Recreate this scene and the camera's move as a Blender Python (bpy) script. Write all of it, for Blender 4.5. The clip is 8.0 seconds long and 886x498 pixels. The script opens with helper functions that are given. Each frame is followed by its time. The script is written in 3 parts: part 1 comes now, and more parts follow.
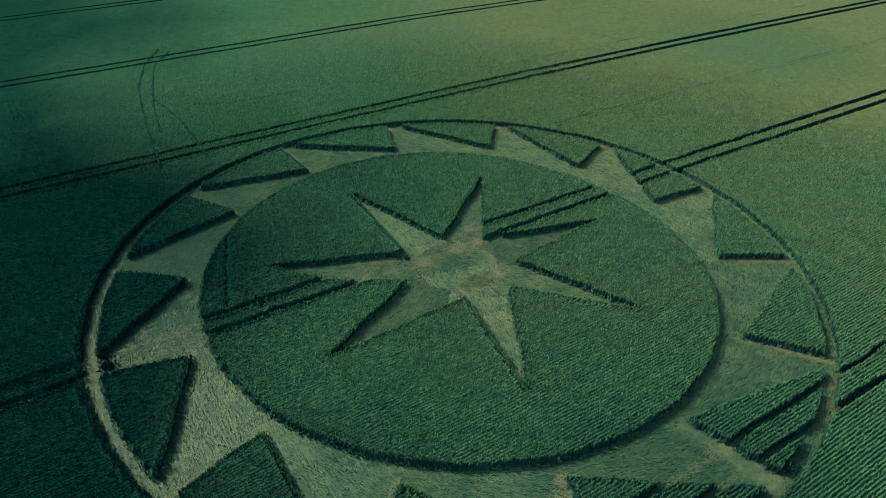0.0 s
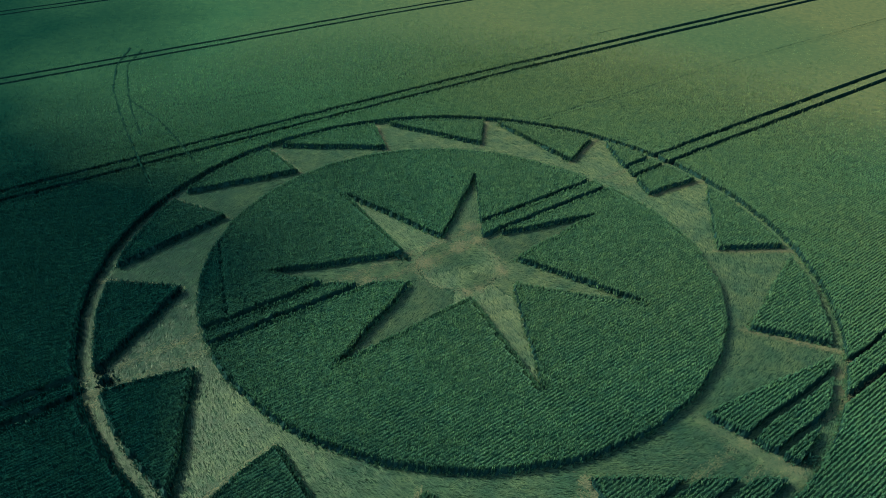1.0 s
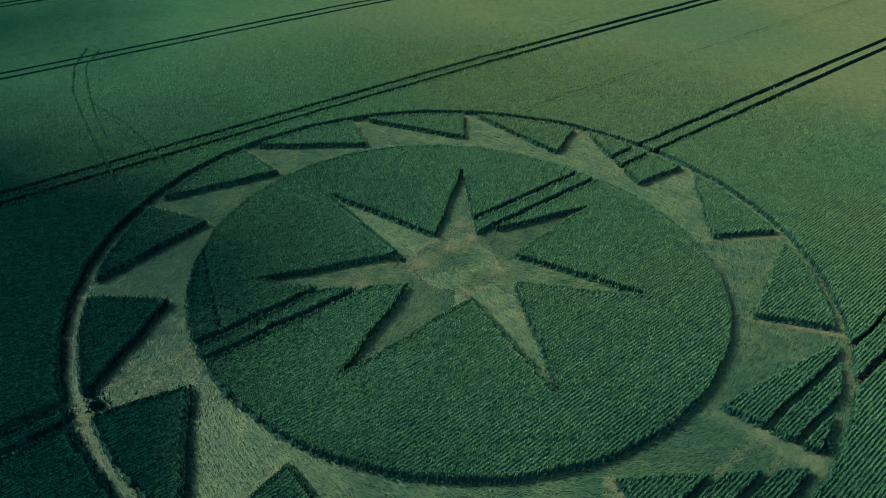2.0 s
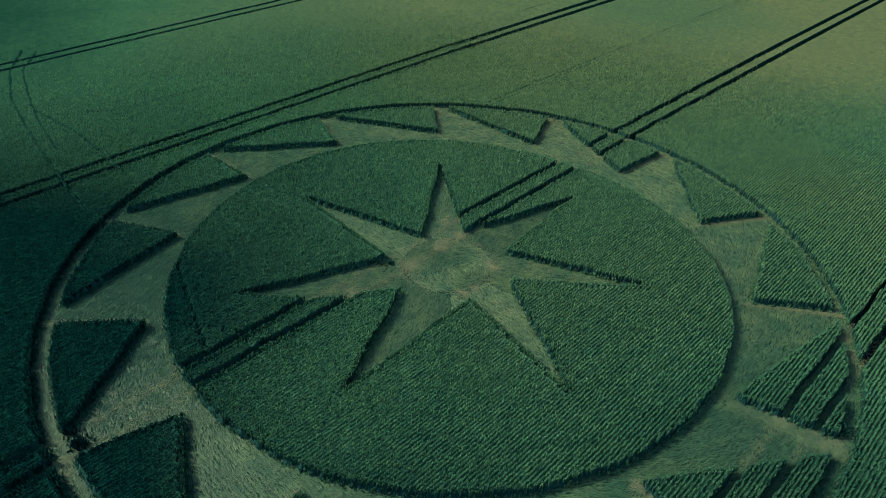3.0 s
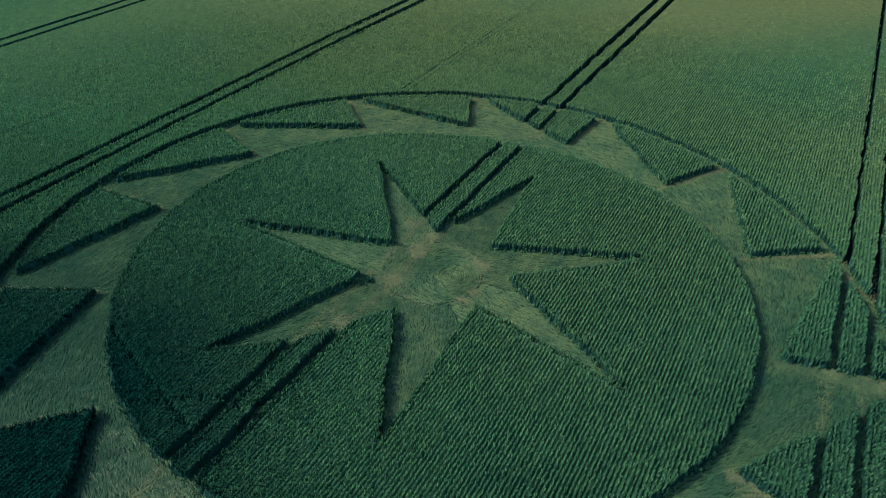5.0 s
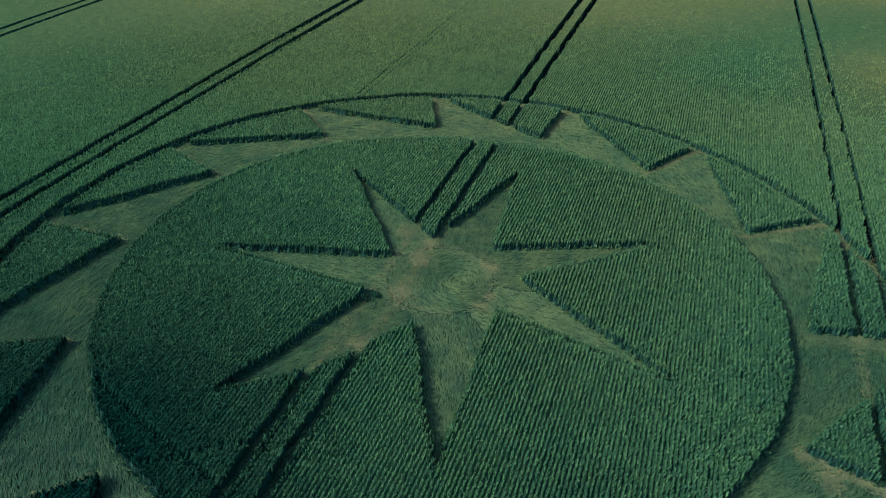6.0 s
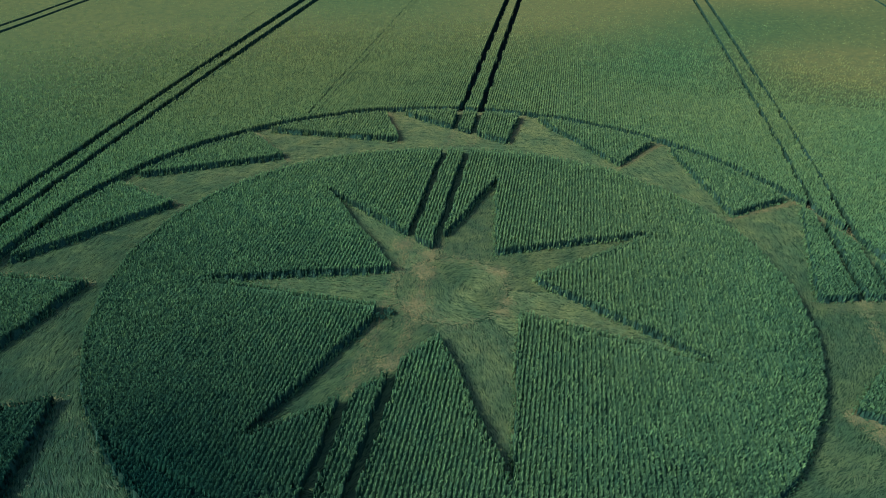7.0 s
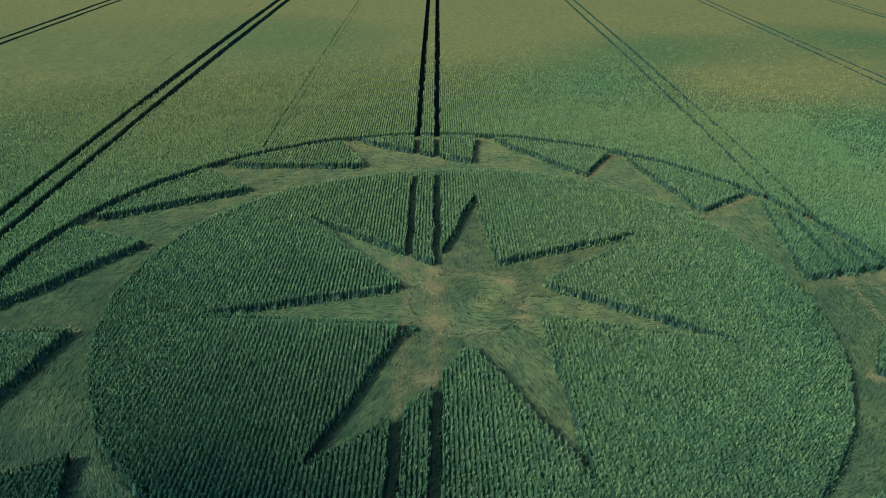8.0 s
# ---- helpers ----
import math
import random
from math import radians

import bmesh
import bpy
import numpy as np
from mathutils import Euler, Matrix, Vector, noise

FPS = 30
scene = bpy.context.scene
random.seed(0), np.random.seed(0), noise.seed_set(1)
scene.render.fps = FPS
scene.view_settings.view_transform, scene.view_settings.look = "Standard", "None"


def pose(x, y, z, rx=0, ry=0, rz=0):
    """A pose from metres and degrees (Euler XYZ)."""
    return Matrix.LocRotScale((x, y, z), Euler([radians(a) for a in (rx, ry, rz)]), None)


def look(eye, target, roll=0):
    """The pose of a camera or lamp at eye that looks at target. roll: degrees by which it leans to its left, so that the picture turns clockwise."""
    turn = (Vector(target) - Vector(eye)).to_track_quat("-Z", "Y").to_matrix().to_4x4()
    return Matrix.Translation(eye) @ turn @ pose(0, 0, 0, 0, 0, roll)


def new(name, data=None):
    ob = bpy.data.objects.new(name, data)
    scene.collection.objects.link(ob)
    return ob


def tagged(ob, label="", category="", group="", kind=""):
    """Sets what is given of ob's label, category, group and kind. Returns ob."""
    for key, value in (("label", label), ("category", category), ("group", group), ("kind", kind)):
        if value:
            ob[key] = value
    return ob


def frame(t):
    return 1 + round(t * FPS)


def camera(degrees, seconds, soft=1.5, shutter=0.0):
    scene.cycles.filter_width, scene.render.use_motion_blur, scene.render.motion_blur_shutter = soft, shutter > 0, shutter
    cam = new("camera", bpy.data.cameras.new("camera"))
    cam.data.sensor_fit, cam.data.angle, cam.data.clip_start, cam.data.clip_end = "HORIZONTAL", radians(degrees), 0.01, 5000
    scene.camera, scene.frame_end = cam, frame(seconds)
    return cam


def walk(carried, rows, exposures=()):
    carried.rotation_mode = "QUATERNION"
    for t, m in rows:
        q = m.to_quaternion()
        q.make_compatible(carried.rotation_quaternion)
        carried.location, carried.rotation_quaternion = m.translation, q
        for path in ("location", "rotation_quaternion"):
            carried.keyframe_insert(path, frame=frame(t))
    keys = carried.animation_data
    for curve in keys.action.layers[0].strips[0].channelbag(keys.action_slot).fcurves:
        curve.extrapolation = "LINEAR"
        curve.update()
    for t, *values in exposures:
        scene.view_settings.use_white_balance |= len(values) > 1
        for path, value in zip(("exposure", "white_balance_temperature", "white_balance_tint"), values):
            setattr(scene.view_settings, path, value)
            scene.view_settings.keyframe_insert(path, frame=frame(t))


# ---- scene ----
cam = camera(65.0, 8.0, soft=1.0)
PATH = [
    (0, (1.757, -47.581, 34.121), (0.207, -22.802, 17.281), 0.80),
    (0.5, (0.361, -47.182, 34.050), (-0.518, -22.437, 17.111), 0.91),
    (1, (-1.090, -46.623, 33.897), (-1.236, -21.935, 16.855), 1.03),
    (1.5, (-2.593, -45.896, 33.678), (-1.894, -21.291, 16.529), 1.12),
    (2, (-4.128, -44.964, 33.442), (-2.471, -20.499, 16.159), 1.20),
    (2.5, (-5.710, -43.800, 33.154), (-2.972, -19.541, 15.718), 1.28),
    (3, (-7.369, -42.379, 32.756), (-3.410, -18.401, 15.167), 1.33),
    (3.5, (-9.125, -40.686, 32.202), (-3.781, -17.078, 14.480), 1.34),
    (4, (-10.997, -38.743, 31.502), (-4.085, -15.614, 13.691), 1.24),
    (4.5, (-13.045, -36.610, 30.681), (-4.524, -14.053, 12.833), 1.16),
    (5, (-15.230, -34.321, 29.757), (-5.057, -12.425, 11.951), 1.12),
    (5.5, (-17.486, -31.900, 28.749), (-5.563, -10.777, 11.095), 1.10),
    (6, (-19.780, -29.379, 27.689), (-6.059, -9.135, 10.313), 1.13),
    (6.5, (-22.185, -26.819, 26.630), (-6.741, -7.501, 9.650), 1.27),
    (7, (-24.670, -24.284, 25.551), (-7.075, -6.318, 9.225), 1.35),
    (7.5, (-27.187, -21.761, 24.418), (-7.586, -5.192, 8.940), 1.45),
    (8, (-29.699, -19.216, 23.224), (-8.317, -4.018, 8.740), 1.52),
]
EXPOSURES = [(0.0, 1.22, 5150, -8), (3.5, 0.98, 4920, -7), (5.5, 0.93, 4900, -5), (6.5, 1.01, 5120, -2), (8.0, 1.17, 5520, 7)]
walk(cam, [(t, look(eye, target, roll)) for t, eye, target, roll in PATH], EXPOSURES)

# ---------------------------------------------------------------- daylight
SUN_AZIMUTH, SUN_HEIGHT = 153.0, 36.5
world = bpy.data.worlds.new("sky")
scene.world = world
world.use_nodes = True
wn = world.node_tree.nodes
sky = wn.new("ShaderNodeTexSky")
sky.sky_type = "NISHITA"
sky.sun_disc = False
sky.sun_elevation, sky.sun_rotation = radians(SUN_HEIGHT), radians(90 - SUN_AZIMUTH)
wn["Background"].inputs["Strength"].default_value = 0.085
world.node_tree.links.new(sky.outputs[0], wn["Background"].inputs["Color"])
sun = new("sun", bpy.data.lights.new("sun", "SUN"))
sun.data.energy, sun.data.angle, sun.data.color = 2.55, radians(2.5), (1.0, 0.92, 0.77)
_a, _h = radians(SUN_AZIMUTH), radians(SUN_HEIGHT)
sun.matrix_world = look((60 * math.cos(_a) * math.cos(_h), 60 * math.sin(_a) * math.cos(_h), 60 * math.sin(_h)), (0, 0, 0))


# ---------------------------------------------------------------- materials
def material(name):
    m = bpy.data.materials.new(name)
    m.use_nodes = True
    nt = m.node_tree
    bs = nt.nodes["Principled BSDF"]

    def node(kind, **inputs):
        n = nt.nodes.new(kind)
        for k, v in inputs.items():
            n.inputs[k.replace("_", " ")].default_value = v
        return n
    return m, nt, bs, node


def ramp(nt, fac, stops):
    r = nt.nodes.new("ShaderNodeValToRGB")
    while len(r.color_ramp.elements) < len(stops):
        r.color_ramp.elements.new(0.5)
    for e, (p, c) in zip(r.color_ramp.elements, stops):
        e.position, e.color = p, (*c, 1)
    nt.links.new(fac, r.inputs[0])
    return r.outputs[0]


def mix(nt, a, b, fac, how="MIX"):
    n = nt.nodes.new("ShaderNodeMix")
    n.data_type, n.blend_type = "RGBA", how
    for sock, v in ((n.inputs[0], fac), (n.inputs[6], a), (n.inputs[7], b)):
        if isinstance(v, (int, float)):
            sock.default_value = v
        elif isinstance(v, tuple):
            sock.default_value = (*v, 1)
        else:
            nt.links.new(v, sock)
    return n.outputs[2]


# drier, lighter (plus) and greener, darker (minus) patches, sun and cloud shade painted in: x, y, radius, tone
TONE_PATCHES = ((61, 1, 18, 0.26), (76, 15, 24, -0.42), (54, 16, 24, -0.30), (-36, 2, 36, -0.07), (11, -17, 17, -0.09), (104, -6, 34, -0.45), (55, -18, 24, -0.36), (22, -22, 18, -0.13), (60, 95, 70, -0.15), (32, -8, 16, -0.10), (-13, -11, 14, 0.07), (-55, 62, 48, 0.05), (-5, 45, 40, 0.08), (6, 0, 22, 0.07), (16, 40, 27, 0.08), (46, 62, 28, -0.17), (-34, -22, 22, -0.10))


def field_tone(nt, node):
    """Broad patches of crop tone, from the place in the field: greener or riper, with cloud shade and sunlight painted
    in.
    """
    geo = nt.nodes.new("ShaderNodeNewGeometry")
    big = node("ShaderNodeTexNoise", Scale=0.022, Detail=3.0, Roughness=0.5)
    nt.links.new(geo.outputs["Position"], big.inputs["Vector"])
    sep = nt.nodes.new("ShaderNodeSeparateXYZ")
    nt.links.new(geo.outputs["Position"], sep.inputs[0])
    # the dim side of the field is painted in: tone rises along x and y
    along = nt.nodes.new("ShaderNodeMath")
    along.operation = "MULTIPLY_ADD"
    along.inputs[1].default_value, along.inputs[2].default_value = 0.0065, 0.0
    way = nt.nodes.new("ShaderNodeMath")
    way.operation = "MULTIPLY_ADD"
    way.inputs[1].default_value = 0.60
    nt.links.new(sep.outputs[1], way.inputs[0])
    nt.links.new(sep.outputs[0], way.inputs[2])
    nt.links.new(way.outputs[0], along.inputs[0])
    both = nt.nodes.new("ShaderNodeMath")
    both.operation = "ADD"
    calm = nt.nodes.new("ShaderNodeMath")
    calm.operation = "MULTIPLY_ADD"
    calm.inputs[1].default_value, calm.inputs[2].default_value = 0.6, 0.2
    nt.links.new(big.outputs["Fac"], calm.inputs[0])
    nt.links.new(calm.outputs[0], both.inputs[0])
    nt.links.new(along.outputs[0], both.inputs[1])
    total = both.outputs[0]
    for x, y, size, more in TONE_PATCHES:
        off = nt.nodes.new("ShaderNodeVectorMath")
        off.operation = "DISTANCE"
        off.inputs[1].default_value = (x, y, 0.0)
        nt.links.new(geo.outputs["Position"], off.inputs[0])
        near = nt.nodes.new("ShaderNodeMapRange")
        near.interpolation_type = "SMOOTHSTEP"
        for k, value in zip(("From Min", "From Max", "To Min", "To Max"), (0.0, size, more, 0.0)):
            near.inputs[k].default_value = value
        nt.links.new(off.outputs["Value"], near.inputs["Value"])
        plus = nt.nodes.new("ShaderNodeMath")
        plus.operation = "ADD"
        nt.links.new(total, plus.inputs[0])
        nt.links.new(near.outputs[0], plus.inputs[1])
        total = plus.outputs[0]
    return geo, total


def crop_material(name, shaded_lush, usual, sunlit_ripe, through_leaf, rough, blotch=0.0, shine=0.12, near=None, mottle=1.0, wax=0.0):
    m, nt, bs, node = material(name)
    geo, patch = field_tone(nt, node)
    # painted shade at the low end, painted sun at the high end
    colour = ramp(nt, patch, [(0.31, shaded_lush), (0.50, usual), (1.0, sunlit_ripe)])
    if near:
        # close to the pattern the canopy has darker colours, the shade between the rows painted in
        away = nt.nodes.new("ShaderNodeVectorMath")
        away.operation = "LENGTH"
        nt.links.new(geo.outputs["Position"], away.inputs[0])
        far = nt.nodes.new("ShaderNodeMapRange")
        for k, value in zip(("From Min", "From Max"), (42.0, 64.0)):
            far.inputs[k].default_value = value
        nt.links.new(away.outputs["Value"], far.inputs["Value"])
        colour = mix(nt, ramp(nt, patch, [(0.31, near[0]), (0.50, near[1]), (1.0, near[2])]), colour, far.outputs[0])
    small = node("ShaderNodeTexNoise", Scale=1.3, Detail=4.0, Roughness=0.6)
    nt.links.new(geo.outputs["Position"], small.inputs["Vector"])
    colour = mix(nt, colour, ramp(nt, small.outputs["Fac"], [(0.3, (0.72, 0.80, 0.85)), (0.7, (1.25, 1.15, 1.0))]), 1.0, "MULTIPLY")
    colour = mix(nt, colour, ramp(nt, geo.outputs["Random Per Island"], [(0.0, (0.58, 0.62, 0.66)), (0.6, (1.0, 1.0, 1.0)), (1.0, (1.42, 1.34, 1.18))]), mottle, "MULTIPLY")
    if near:
        tuft = node("ShaderNodeTexNoise", Scale=4.5, Detail=5.0, Roughness=0.65)
        nt.links.new(geo.outputs["Position"], tuft.inputs["Vector"])
        relief = node("ShaderNodeBump", Strength=0.5, Distance=0.12)
        nt.links.new(tuft.outputs["Fac"], relief.inputs["Height"])
        nt.links.new(relief.outputs[0], bs.inputs["Normal"])
    if blotch:
        broad = node("ShaderNodeTexNoise", Scale=0.42, Detail=3.0, Roughness=0.55)
        nt.links.new(geo.outputs["Position"], broad.inputs["Vector"])
        colour = mix(nt, colour, ramp(nt, broad.outputs["Fac"], [(0.36, (0.52, 0.74, 0.78)), (0.62, (1.28, 1.16, 1.0))]), blotch, "MULTIPLY")
    nt.links.new(colour, bs.inputs["Base Color"])
    bs.inputs["Roughness"].default_value = rough
    bs.inputs["Specular IOR Level"].default_value = shine
    bs.inputs["Specular Tint"].default_value = (1.0, 0.86, 0.58, 1.0)
    if wax:
        # the smooth yellow skin of ripening straw
        skin = nt.nodes.new("ShaderNodeBsdfAnisotropic")
        skin.inputs["Color"].default_value = (1.0, 0.80, 0.46, 1.0)
        skin.inputs["Roughness"].default_value = 0.44
        coat = nt.nodes.new("ShaderNodeMixShader")
        coat.inputs[0].default_value = wax
        nt.links.new(bs.outputs[0], coat.inputs[1])
        nt.links.new(skin.outputs[0], coat.inputs[2])
        nt.links.new(coat.outputs[0], nt.nodes["Material Output"].inputs["Surface"])
        bs = coat
    if through_leaf:
        leaf = nt.nodes.new("ShaderNodeBsdfTranslucent")
        nt.links.new(colour, leaf.inputs["Color"])
        both = nt.nodes.new("ShaderNodeMixShader")
        both.inputs[0].default_value = through_leaf
        nt.links.new(bs.outputs[0], both.inputs[1])
        nt.links.new(leaf.outputs[0], both.inputs[2])
        nt.links.new(both.outputs[0], nt.nodes["Material Output"].inputs["Surface"])
    return m


def ground_material(name, dark, light, scale, bump):
    m, nt, bs, node = material(name)
    geo = nt.nodes.new("ShaderNodeNewGeometry")
    grain = node("ShaderNodeTexNoise", Scale=scale, Detail=6.0, Roughness=0.65)
    stain = node("ShaderNodeTexNoise", Scale=scale * 0.08, Detail=3.0)
    for n in (grain, stain):
        nt.links.new(geo.outputs["Position"], n.inputs["Vector"])
    colour = ramp(nt, grain.outputs["Fac"], [(0.3, dark), (0.7, light)])
    colour = mix(nt, colour, ramp(nt, stain.outputs["Fac"], [(0.35, (0.75, 0.8, 0.75)), (0.65, (1.2, 1.15, 1.1))]), 1.0, "MULTIPLY")
    nt.links.new(colour, bs.inputs["Base Color"])
    bs.inputs["Roughness"].default_value = 0.95
    bs.inputs["Specular IOR Level"].default_value = 0.0
    b = node("ShaderNodeBump", Strength=bump, Distance=0.06)
    nt.links.new(grain.outputs["Fac"], b.inputs["Height"])
    nt.links.new(b.outputs[0], bs.inputs["Normal"])
    return m


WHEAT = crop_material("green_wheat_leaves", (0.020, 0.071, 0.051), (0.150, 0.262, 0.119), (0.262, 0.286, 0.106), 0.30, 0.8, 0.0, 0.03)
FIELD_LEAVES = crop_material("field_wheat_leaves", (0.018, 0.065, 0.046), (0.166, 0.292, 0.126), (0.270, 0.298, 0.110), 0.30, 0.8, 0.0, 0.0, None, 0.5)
# canopy sheets far darker than the leaves: shade among the plants painted in
SHADED_ROWS = ((0.008, 0.029, 0.020), (0.050, 0.096, 0.047), (0.100, 0.122, 0.047))
SHADED_CANOPY = crop_material("shaded_wheat_canopy", *SHADED_ROWS, 0.0, 0.95, 0.0, 0.0, None, 0.0)
FAR_SHADED_CANOPY = crop_material("far_shaded_canopy", (0.012, 0.038, 0.021), (0.048, 0.096, 0.039), (0.124, 0.128, 0.047), 0.0, 0.95, 0.0, 0.0, [tuple(0.70 * c for c in row) for row in SHADED_ROWS], 0.0)
LAID = crop_material("laid_wheat_stalks", (0.036, 0.091, 0.049), (0.108, 0.164, 0.074), (0.225, 0.212, 0.088), 0.10, 0.60, 0.7, 0.05, None, 0.8, 0.036)
TRODDEN = crop_material("trodden_dry_stalks", (0.185, 0.190, 0.088), (0.222, 0.200, 0.092), (0.225, 0.194, 0.088), 0.0, 0.70, 0.0, 0.10, None, 0.6)
STREWN = crop_material("strewn_yellow_stalks", (0.080, 0.120, 0.056), (0.140, 0.168, 0.076), (0.170, 0.172, 0.076), 0.05, 0.60, 0.0, 0.05, None, 0.6, 0.03)
# stalks and stems with the shade of the crop walls painted into their colour
SHADED_STALK = crop_material("shaded_wheat_stalks", (0.013, 0.050, 0.044), (0.068, 0.140, 0.084), (0.110, 0.148, 0.072), 0.10, 0.9, 0.0, 0.0)
SHADED_STEMS = ground_material("shaded_wheat_stems", (0.014, 0.037, 0.028), (0.044, 0.084, 0.056), 9.0, 0.5)
MAT = ground_material("flattened_wheat_mat", (0.020, 0.046, 0.026), (0.062, 0.098, 0.046), 5.0, 0.8)
SOIL = ground_material("dark_soil", (0.007, 0.013, 0.012), (0.021, 0.030, 0.024), 6.0, 0.6)
# colour of the trail strips: painted shade of a gap in the wheat
TRAIL_SHADE = ground_material("painted_gap_shade", (0.008, 0.026, 0.017), (0.016, 0.042, 0.026), 4.0, 0.6)

# ---------------------------------------------------------------- the plan, in metres
R_DISC, DISC_X, DISC_Y = 20.95, 0.25, 0.22    # round of standing wheat in the middle
SWIRL_EYE = (1.0, -0.9)
R_TIP, R_SWIRL = 14.9, 3.4                   # seven-rayed star laid into it
R_VERTEX, R_CORNER = 22.3, 28.0              # sawtooth blocks
VERTICES = (22.6, 22.4, 22.3, 22.1, 21.9, 22.0, 22.1, 22.3, 22.3, 22.3, 22.6, 22.4, 22.1, 22.2)
R_RING_IN, R_RING_OUT = 28.1, 29.05          # narrow ring path
RAYS = ((83.9, 15.6), (135.2, 15.5), (187.0, 15.7), (235.6, 15.0), (291.0, 15.7), (341.0, 15.8), (32.3, 15.1))
NOTCHES = ((111.5, 4.1), (165.0, 4.7), (216.5, 4.85), (280.5, 4.7), (326.5, 5.2), (370.5, 4.9), (62.5, 4.5))
# how far each block's inner corner was paced out of true, in degrees
PACED = (0.0, 1.0, 1.6, 2.0, 3.9, 3.3, 1.8, 0.5, 0.0, -0.8, 0.0, 1.0, 0.9, 0.0)
STAR, TEETH = radians(83.7), radians(83.9)
ROWS_AT = radians(36.5)                      # the way in which the field was drilled
ROW, GAUGE = 0.23, 1.84
CROP = 0.80
TRAMLINES = (-85.0, -54.8, -25.7, 2.78, 32.2, 62.6, 93.0)
TRACKS = sorted(v + s * GAUGE / 2 for v in TRAMLINES for s in (-1, 1))
# half the width of each pair of wheel tracks, from the lightly to the heavily driven
WORN = (0.20, 0.15, 0.16, 0.29, 0.38, 0.25, 0.22)
HALF_TRACK = [w for w in WORN for s in (-1, 1)]
CU, SU = math.cos(ROWS_AT), math.sin(ROWS_AT)
rng = np.random.default_rng(7)


def to_xy(u, v):
    return u * CU - v * SU, u * SU + v * CU


def to_uv(x, y):
    return x * CU + y * SU, -x * SU + y * CU


def lie(x, y):
    """How the land rises and falls away from the level ground of the pattern."""
    def past(d):
        return np.logaddexp(0, (d - 38) / 8) * 8
    a, b = radians(42), radians(130)
    return -0.021 * past(x * math.cos(a) + y * math.sin(a)) + 0.012 * past(x * math.cos(b) + y * math.sin(b))


def wobble(x, y, size, seed):
    """Smooth irregular values of about -1 to 1."""
    k = 2 * np.pi / size
    s = seed * 1.7
    return (np.sin(k * x * 0.9 + 1.3 * np.sin(k * y * 0.6 + s) + s) + np.sin(k * y * 1.1 + 1.1 * np.sin(k * x * 0.7 - s) + 2 * s)
            + np.sin(k * 0.8 * (x + y) + 3 * s)) / 3


def polar(degrees, r):
    return r * math.cos(radians(degrees)), r * math.sin(radians(degrees))


STAR_LINE = [polar(*p) for pair in zip(RAYS, NOTCHES) for p in pair]
# one ray was trodden wider where the wheel tracks come in
STAR_LINE[5:5] = [(-12.0, -2.95), (-8.6, -3.2)]


def in_star(x, y):
    """Inside the star's outline."""
    odd = np.zeros(x.shape, bool)
    for (ax, ay), (bx, by) in zip(STAR_LINE, STAR_LINE[1:] + STAR_LINE[:1]):
        odd ^= ((ay > y) != (by > y)) & (x < (bx - ax) * (y - ay) / (by - ay) + ax)
    return odd


def round_radius(x, y):
    """Radius of the round towards each place: paced short on the side that faces the open field."""
    a = np.degrees(np.arctan2(y, x))
    return R_DISC - 1.75 * np.exp(-(((a - 50 + 180) % 360 - 180) / 48) ** 2)


def ring_radius(x, y):
    """Distance from the middle, as the ring path was paced out: a little short on one side."""
    return np.hypot(x, y) + 0.34 * np.clip(np.cos(np.arctan2(y, x) + radians(160)), 0, 1) ** 5


def tooth_of(x, y):
    """Which sawtooth block holds each place: 0 to 13, or -1."""
    r = ring_radius(x, y)
    out = np.full(x.shape, -1)
    for k in range(14):
        a = math.degrees(TEETH) + k * 360 / 14
        (vx, vy), (cx, cy), (bx, by) = polar(a + PACED[k], VERTICES[k]), polar(a + 0.4, R_RING_IN), polar(a + 360 / 14 - 3.0, R_CORNER + 0.1)
        short = (cx - vx) * (y - vy) - (cy - vy) * (x - vx) > 0
        long = (bx - vx) * (y - vy) - (by - vy) * (x - vx) < 0
        out[short & long & (r < R_RING_IN) & (x * cx + y * cy > 0)] = k
    return out


# faint trails and missed drill rows, each a line of places with its width
TRAILS = (
    (((-46.0, 49.0), (-45.2, 42.0), (-42.4, 34.0), (-37.1, 24.1), (-31.7, 14.8), (-29.0, 10.5)), 0.34),
    (((-44.2, 48.5), (-43.8, 42.1), (-41.0, 35.0), (-38.3, 29.0), (-34.5, 22.0)), 0.30),
    (((-39.0, 31.0), (-34.0, 26.0), (-30.5, 21.5), (-26.2, 15.3)), 0.28),
    (((-38.0, 29.5), (-30.0, 31.0), (-22.0, 36.0)), 0.22),
    (((-20.6, 2.6), (-18.6, -3.4), (-17.0, -7.9)), 0.26),
    (((-19.8, -4.5), (-15.4, -6.0), (-13.0, -9.5)), 0.22),
    (((6.8, 26.8), (50.0, 58.8), (95.0, 92.1)), 0.14),
    (((7.3, 26.3), (50.5, 58.3), (95.5, 91.6)), 0.08),
    (((39.2, -9.9), (39.9, -9.6)), 0.5),
)


def on_trail(x, y):
    hit = np.zeros(x.shape, bool)
    for line, wide in TRAILS:
        for (ax, ay), (bx, by) in zip(line, line[1:]):
            dx, dy = bx - ax, by - ay
            t = np.clip(((x - ax) * dx + (y - ay) * dy) / (dx * dx + dy * dy), 0, 1)
            hit |= np.hypot(x - ax - t * dx, y - ay - t * dy) < wide / 2 * (1 + 0.4 * wobble(x, y, 3.0, 12))
    return hit


